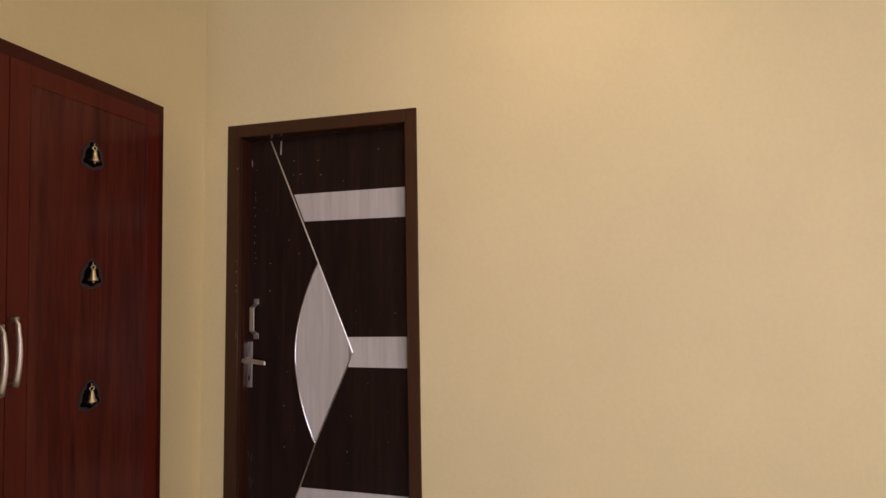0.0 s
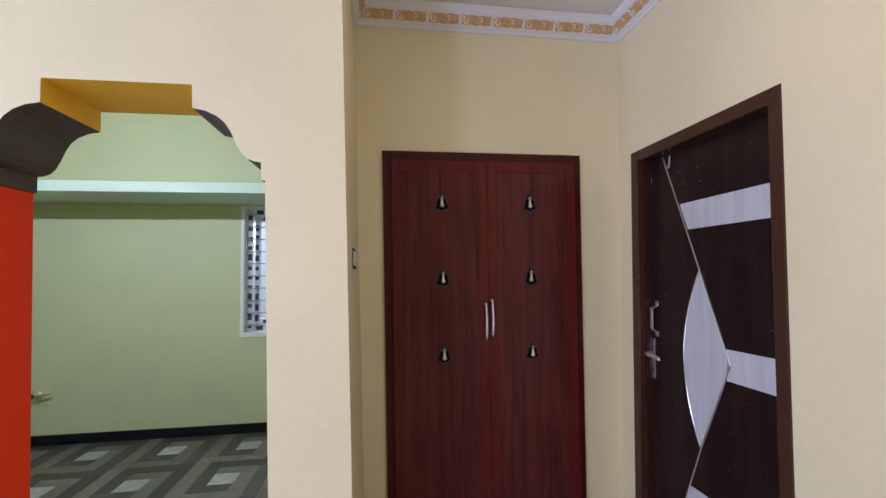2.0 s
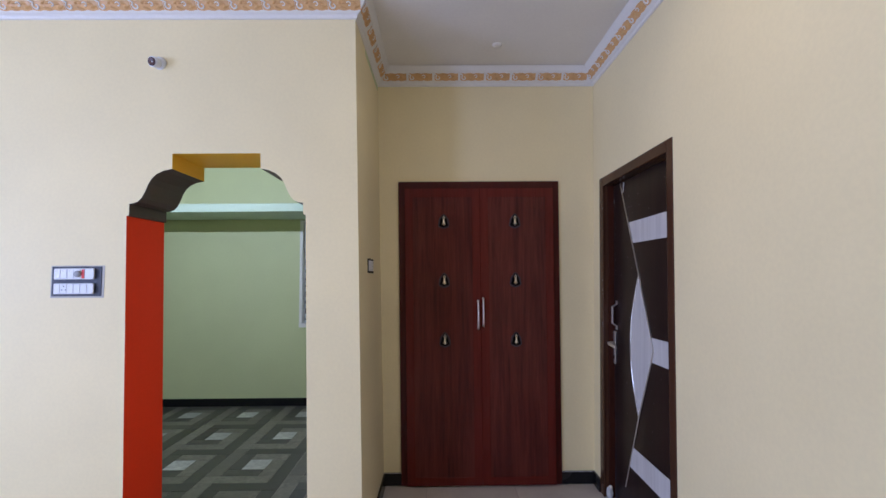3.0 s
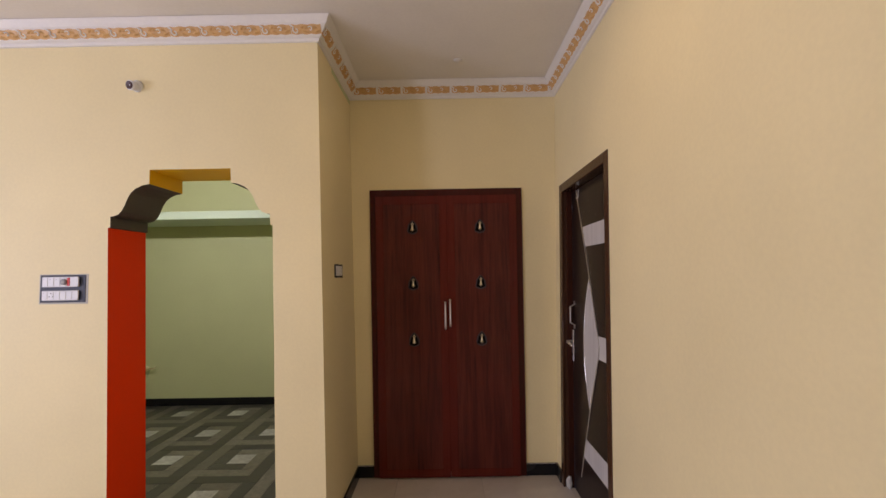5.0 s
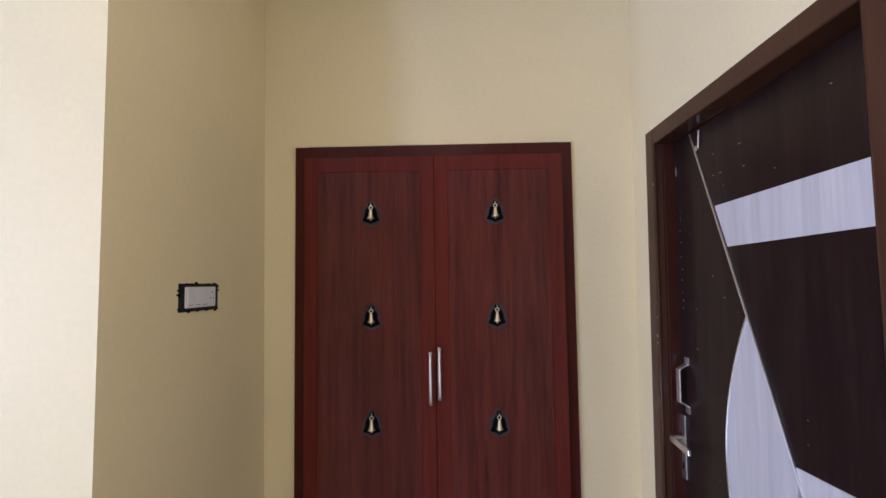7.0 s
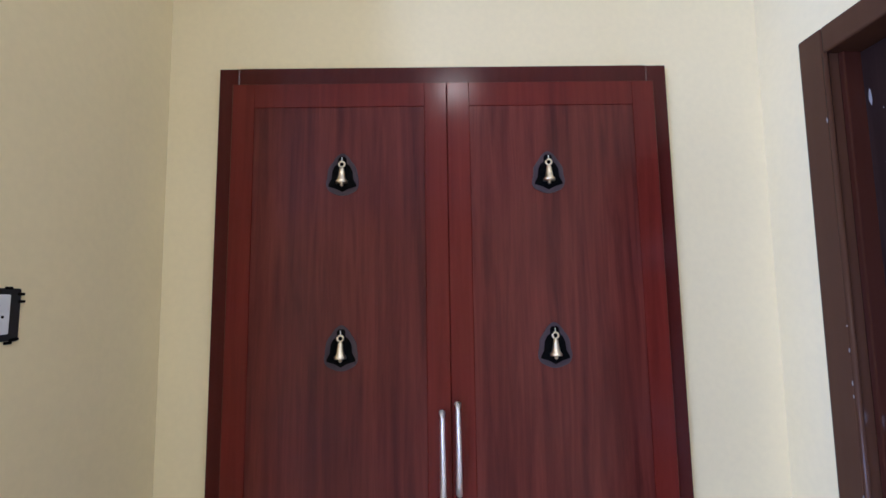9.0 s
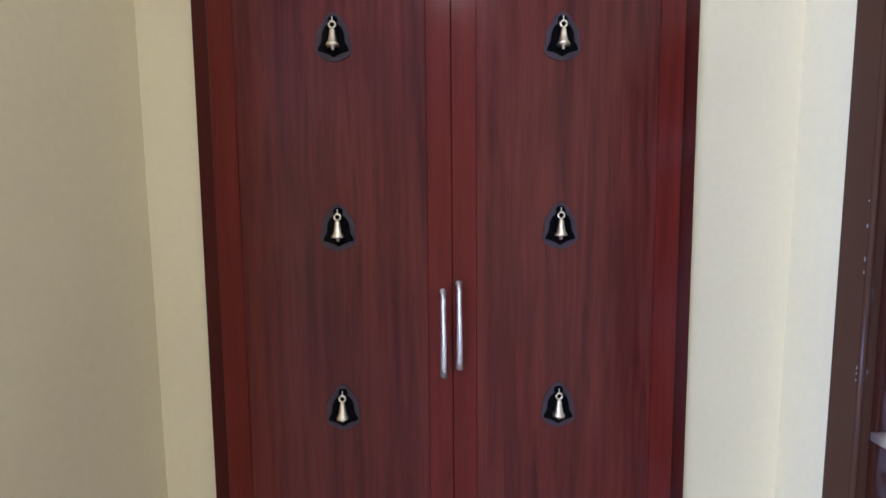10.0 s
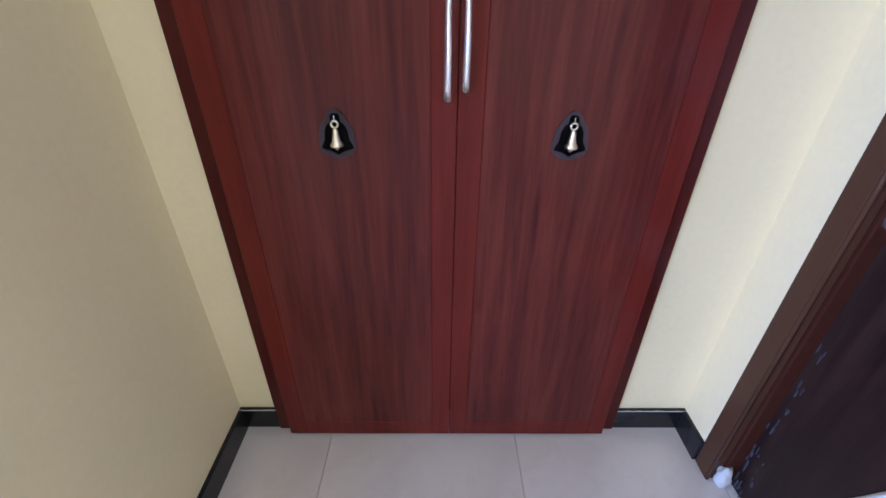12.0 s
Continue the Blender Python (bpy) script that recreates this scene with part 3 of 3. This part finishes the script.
# ---- switch boxes ----
sw = thing("switch_box", pose(LX, 0.014, 0.007, 0, math.degrees(math.atan(LK)), 0), "white switch plate in a dark ragged wall box", "switch")
part("back_box", box((-0.02, -0.574, 1.455), (0.0025, -0.372, 1.538), 0.002), paint("sooty_metal_box", (0.018, 0.018, 0.020), 0.7, 0.9), sw, "dark recessed metal box")
for k in range(18):
    y, z = -0.574 + 0.202 * random.random(), random.choice((1.455, 1.538)) + random.uniform(-0.003, 0.003)
    if k % 3 == 0:
        y, z = random.choice((-0.574, -0.372)) + random.uniform(-0.003, 0.003), random.uniform(1.455, 1.538)
    part("chip", box((0.0, y - 0.006, z - 0.0022), (0.003 + 0.00004 * k, y + 0.006, z + 0.0022), 0.0008, None, 1), BLACK, sw, "ragged black chip at the box's edge")
plate = part("switch_plate", box((-0.004, -0.548, 1.466), (0.0060, -0.392, 1.528), 0.002), PLASTIC_WHITE, sw, "white modular switch plate")
for k in range(3):
    part("rocker", box((0.0055, -0.541 + 0.036 * k, 1.471), (0.0080, -0.508 + 0.036 * k, 1.523), 0.001), PLASTIC_WHITE, plate)
    part("rocker_mark", box((0.0078, -0.537 + 0.036 * k, 1.4735), (0.0084, -0.514 + 0.036 * k, 1.4755)), GREY_MARK, plate)
for dy, dz in ((0, 0.014), (-0.008, -0.004), (0.008, -0.004)):
    part("socket_hole", lathe([(0.0024, 0), (0.0022, 0.0006), (0.0004, 0.0007)], 10, pose(0.0058, -0.412 + dy, 1.497 + dz, 0, 90, 0)), BLACK, plate)

sp = thing("switchboard", pose(0, ARCH_F, 0), "two-row white switch panel in a dark slate wall box", "switch")
px0, px1, pz0, pz1 = -1.694, -1.440, 1.351, 1.503
part("back_box", box((px0, -0.004, pz0), (px1, 0.03, pz1), 0.002), PLASTIC_DARK, sp, "slate-blue metal box")
part("plaster_edge", box((px0 - 0.006, -0.0015, pz0 - 0.008), (px1 + 0.012, 0.01, pz1 + 0.004), 0.001), CEMENT, sp, "rough grey plaster edge")
for z0, z1 in ((1.437, 1.493), (1.363, 1.417)):
    row = part("module_row", box((px0 + 0.020, -0.016, z0), (px1 - 0.036, -0.003, z1), 0.003), PLASTIC_WHITE, sp, "white switch modules")
    for k in range(6):
        x = px0 + 0.024 + 0.0342 * k
        part("rocker", box((x, -0.0185, z0 + 0.005), (x + (0.015 if k == 4 and z0 > 1.42 else 0.029), -0.0155, z1 - 0.005), 0.0015), PLASTIC_WHITE if not (k == 4 and z0 > 1.42) else PLASTIC_RED, row,
             "red indicator rocker" if k == 4 and z0 > 1.42 else "")
        if k < 3:
            part("rocker_mark", box((x + 0.006, -0.0192, z1 - 0.014), (x + 0.012, -0.0184, z1 - 0.012)), GREY_MARK, row)
    if z0 > 1.42:
        part("fan_regulator", lathe([(0.017, 0), (0.017, 0.006), (0.013, 0.011), (0.001, 0.012)], 24, pose(px0 + 0.024 + 0.0342 * 3.5, -0.018, 1.465, 90, 0, 0)), GREY_MARK, row, "grey round fan regulator", True)
    else:
        for dx, dz in ((0, 0.012), (-0.009, -0.006), (0.009, -0.006)):
            part("socket_hole", lathe([(0.0028, 0), (0.0026, 0.0006), (0.0004, 0.0007)], 10, pose(px0 + 0.075 + dx, -0.0186, 1.390 + dz, 90, 0, 0)), BLACK, row)

# ---- bulb holder on the arch wall ----
bh = thing("bulb_holder", look((-1.180, ARCH_F, 2.572), (-1.262, ARCH_F - 0.40, 2.47)), "white angled bulb holder with a maroon socket, no bulb", "bulb holder")
part("rose", lathe([(0.034, 0.012), (0.034, -0.006), (0.029, -0.012), (0.005, -0.013)], 24), PLASTIC_WHITE, bh, "", True)
part("sleeve", lathe([(0.024, -0.010), (0.026, -0.020), (0.027, -0.050), (0.024, -0.053), (0.020, -0.051)], 24), PLASTIC_WHITE, bh, "white tapered sleeve", True)
part("socket", lathe([(0.020, -0.040), (0.0215, -0.056), (0.017, -0.057), (0.001, -0.050)], 20), MAROON, bh, "maroon bakelite socket", True)

# ---- ceiling lamp over the walk and the hook plate ----
cl = thing("ceiling_light", pose(0.66, -1.66, H), "small round lit ceiling light with a white rim", "ceiling light")
part("rim", lathe([(0.10, 0.0), (0.10, -0.03), (0.085, -0.036), (0.083, -0.004)], 32), PLASTIC_WHITE, cl, "", True)
part("diffuser", lathe([(0.082, -0.005), (0.082, -0.030), (0.05, -0.034), (0.001, -0.035)], 32), LAMP_GLOW, cl, "glowing warm diffuser", True)
fh = thing("fan_hook_plate", pose(0.672, -0.36, H), "small white capped fan hook plate on the ceiling", "ceiling plate")
part("cap", lathe([(0.032, 0.0), (0.030, -0.006), (0.012, -0.009), (0.001, -0.0095)], 20), WHITE_TRIM, fh, "", True)

# ---- kitchen: window ----
win = thing("window_1", pose(0, KY, 0), "white aluminium window with steel bars, protective film still on", "window")
win["kind"] = "structure"
tw = 0.030
for lo, hi in (((WX0 - 0.001, -0.012, WZ0 - tw), (WX1, 0.16, WZ0 + 0.012)), ((WX0 - 0.001, -0.004, WZ0 + 0.012), (WX0 + 0.030, 0.16, WZ1)), ((WX1 - 0.02, -0.004, WZ0 + 0.012), (WX1, 0.16, WZ1)), ((WX0 + 0.030, -0.004, WZ1 - 0.02), (WX1 - 0.02, 0.16, WZ1))):
    part("reveal_lining", box(lo, hi, 0.003), WHITE_TRIM, win, "white painted reveal")
fy0, fy1 = 0.085, 0.135
ix0, ix1, iz0, iz1 = WX0 + 0.03, WX1 - 0.02, WZ0 + 0.012, WZ1 - 0.02


def film(parent, p, q, w, y):
    """Navy printed blocks on the protective film of a frame member."""
    p, q = Vector(p), Vector(q)
    ln, d, k = (q - p).length, (q - p).normalized(), 0.03
    s = Vector((d.z, 0, d.x))
    while k < ln - 0.05:
        b = random.choice((0.035, 0.05, 0.06))
        c0, c1 = p + d * k - s * w * 0.32, p + d * (k + b) + s * w * 0.32
        lo = [min(a, b2) for a, b2 in zip(c0, c1)]
        hi = [max(a, b2) for a, b2 in zip(c0, c1)]
        part("film_print", box((lo[0], y - 0.0012, lo[2]), (hi[0], y + 0.001, hi[2])), FILM_BLUE, parent)
        k += b + random.choice((0.04, 0.055))


for name, inset, w, y in (("window_frame", 0.0, 0.058, fy0), ("sash", 0.060, 0.052, fy0 + 0.022)):
    x0, x1, z0, z1 = ix0 + inset, ix1 - inset, iz0 + inset, iz1 - inset
    for a, b, lo, hi in (((x0 + w / 2, z0), (x0 + w / 2, z1), (x0, z0), (x0 + w, z1)), ((x1 - w / 2, z0), (x1 - w / 2, z1), (x1 - w, z0), (x1, z1)),
                         ((x0 + w, z0 + w / 2), (x1 - w, z0 + w / 2), (x0 + w, z0), (x1 - w, z0 + w)), ((x0 + w, z1 - w / 2), (x1 - w, z1 - w / 2), (x0 + w, z1 - w), (x1 - w, z1))):
        fr = part(name, box((lo[0], y, lo[1]), (hi[0], y + 0.04, hi[1]), 0.003), ALU, win, "white aluminium member with printed film")
        film(fr, (a[0], 0, a[1]), (b[0], 0, b[1]), w, y)
pane = part("pane", box((ix0 + 0.112, fy0 + 0.040, iz0 + 0.112), (ix1 - 0.112, fy0 + 0.046, iz1 - 0.112)), GLASS, win, "frosted glass pane")
pane.visible_shadow = False
for k in range(10):
    z = iz0 + 0.06 + (iz1 - iz0 - 0.12) * k / 9
    part("grille_bar", tube([(ix0 - 0.01, 0.045, z), (ix1 + 0.01, 0.045, z)], 0.006, 8), STEEL, win, "horizontal steel bar", True)
for x in (ix0 + 0.075, (ix0 + ix1) / 2, ix1 - 0.06):
    part("grille_upright", box((x - 0.008, 0.050, iz0), (x + 0.008, 0.056, iz1)), STEEL, win, "flat steel upright")

# ---- kitchen: recess shelves, tap, tube light, loft bundle ----
rs = thing("shelf_recess", pose(KX0, 0, 0), "recessed wall shelves with black stone slabs and white trim", "shelf")
for z in (1.806, 1.476, 1.166, NZ0 + 0.014):
    part("shelf_slab", box((-0.318, NY0 + 0.002, z - 0.012), (-0.004, NY1 - 0.002, z + 0.012), 0.002), BLACK_STONE, rs, "black stone shelf slab")
part("trim_board", box((-0.002, NY1, NZ0 - 0.01), (0.006, NY1 + 0.11, NZ1 + 0.03), 0.002), WHITE_TRIM, rs, "white painted trim beside the recess")

tap = thing("water_tap", pose(-2.93, KY, 0.432), "small brass angle tap low on the kitchen wall", "tap")
part("flange", lathe([(0.026, 0.0), (0.024, 0.005), (0.012, 0.008), (0.001, 0.0085)], 18, pose(0, 0, 0, 90, 0, 0)), BRASS, tap, "", True)
part("spout", tube([(0, 0, 0), (0, -0.045, 0), (0.02, -0.060, 0.002), (0.115, -0.062, 0.010), (0.135, -0.062, 0.022)], [0.011, 0.011, 0.012, 0.008, 0.009], 12), BRASS, tap, "", True)
part("valve_knob", lathe([(0.008, -0.005), (0.022, 0.0), (0.024, 0.012), (0.018, 0.020), (0.001, 0.021)], 18, pose(-0.012, -0.060, 0.0, 90, 0, 0)), MAROON, tap, "dark valve knob", True)
part("seepage_stain", prism([(-0.012, -0.10), (0.012, -0.012), (0.040, -0.012), (0.024, -0.055), (0.006, -0.105)], "y", -0.0015, 0.002), paint("damp_stain", (0.40, 0.46, 0.27), 0.7), tap, "damp stain under the tap")

tl = thing("tube_light", pose(-1.95, ARCH_B, 2.46), "lit white tube light on the kitchen side of the arch wall", "tube light")
part("batten", box((-0.6, 0.0, -0.02), (0.6, 0.03, 0.02), 0.004), PLASTIC_WHITE, tl)
part("tube", tube([(-0.57, 0.042, 0), (0.57, 0.042, 0)], 0.012, 12), TUBE_GLOW, tl, "glowing tube", True)

bm = box((-3.17, 1.26, 2.168), (-2.99, 1.42, 2.235), 0.012)
for v in bm.verts:
    v.co += Vector((0.02, 0.02, 0.012)) * noise.noise(v.co * 9)
    v.co.z = max(v.co.z, 2.168)
tagged(part("cloth_bundle", bm, paint("dark_sack", (0.10, 0.10, 0.09), 0.9, 0.3), None, "", True), "dark folded sack lying on the loft slab", "sack")

# ---- pieces: moulding scrolls, hall tiles, kitchen plank tiles ----
band_a, band_b = Vector((0.034, -0.090)), Vector((0.066, -0.046))
for crown, x0, y0, d, n, ln, e0, e1 in crown_runs:
    out = Vector((n.x, n.y, 0))
    upv = (out * (band_b.x - band_a.x) + Vector((0, 0, 1)) * (band_b.y - band_a.y)).normalized()
    face = d.cross(upv).normalized()
    if face.dot(out) < 0:
        face = -face
    rot = Matrix((d, upv, face)).transposed().to_4x4()
    if rot.determinant() < 0:
        rot = Matrix((-d, upv, face)).transposed().to_4x4()
    mid = (band_a + band_b) / 2
    s0, s1 = (0.045 if e0 == -1 else -0.04), ln + (0.04 if e1 == 1 else -0.045)
    count = int((s1 - s0) / PITCH)
    for k in range(count):
        s = s0 + (k + (1 if rot.col[0].xyz.dot(d) < 0 else 0)) * (s1 - s0) / count
        p = Vector((x0, y0, H)) + d * s + out * (mid.x + 0.0006) + Vector((0, 0, mid.y))
        if p.y < -3.2 or p.x < -3.4:
            continue
        for name, me in (("scroll", SCROLL), ("curl", CURL)):
            ob = new(name, me)
            ob.parent = crown
            ob.matrix_basis = Matrix.Translation(p) @ rot

TILE = 0.60
me_tile = tile_mesh("floor_tile", TILE - 0.002, TILE - 0.002, 0.0035, IVORY)
for i in range(-8, 4):
    for j in range(-11, 2):
        cx, cy = 0.195 + (i + 0.5) * TILE, 0.06 + (j - 0.5) * TILE
        if cx - TILE / 2 > 1.6 or (cy > ARCH_F + 0.2 and cx < -0.4) or cy > 0.35:
            continue
        ob = new("tile", me_tile)
        ob.parent = floor
        ob.matrix_basis = pose(cx, cy, 0)

# kitchen floor: 0.6 m modules, a pale square inside two pinwheel rings of plank tiles
kfloor = tagged(part("floor_kitchen", box((KX0, ARCH_F + 0.002, -0.0034), (KX1, KY, -0.0012)), GROUT), "grey and taupe basket-weave plank tiles with pale squares", "floor", kind="structure")
a, b, c = 0.085, 0.19, 0.30
plank_kinds = {}


def plank_mesh(w, h, mat):
    key = (round(w, 3), round(h, 3), mat.name)
    if key not in plank_kinds:
        plank_kinds[key] = tile_mesh("plank", w - 0.003, h - 0.003, 0.0035, mat, 0.001)
    return plank_kinds[key]


def ring(inner, outer, mats):
    w, m, r = outer - inner, (inner + outer) / 2, []
    ln = inner + outer
    o = (outer - inner) / 2
    for (cx, cy, wx, wy), mat in zip(((-o, -m, ln, w), (m, -o, w, ln), (o, m, ln, w), (-m, o, w, ln)), mats):
        r.append((cx, cy, wx, wy, mat))
    return r


layout = [(0, 0, 2 * a, 2 * a, PLANK_PALE)] + ring(a, b, (PLANK_DARK, PLANK_MID, PLANK_MID, PLANK_DARK)) + ring(b, c, (PLANK_MID, PLANK_DARK, PLANK_DARK, PLANK_MID))
for i in range(-2, 3):
    for j in range(-2, 3):
        for cx, cy, wx, wy, mat in layout:
            x, y = -1.718 + 0.6 * i + cx, 0.353 + 0.596 * j + cy
            x0, x1 = max(x - wx / 2, KX0), min(x + wx / 2, KX1 - 0.004)
            y0, y1 = max(y - wy / 2, ARCH_F + 0.004), min(y + wy / 2, KY)
            if y < ARCH_B:
                x0, x1 = max(x0, ac - 0.47), min(x1, ac + 0.47)
            if x1 - x0 < 0.01 or y1 - y0 < 0.01:
                continue
            ob = new("plank", plank_mesh(x1 - x0, y1 - y0, mat))
            ob.parent = kfloor
            ob.matrix_basis = pose((x0 + x1) / 2, (y0 + y1) / 2, 0.0012)
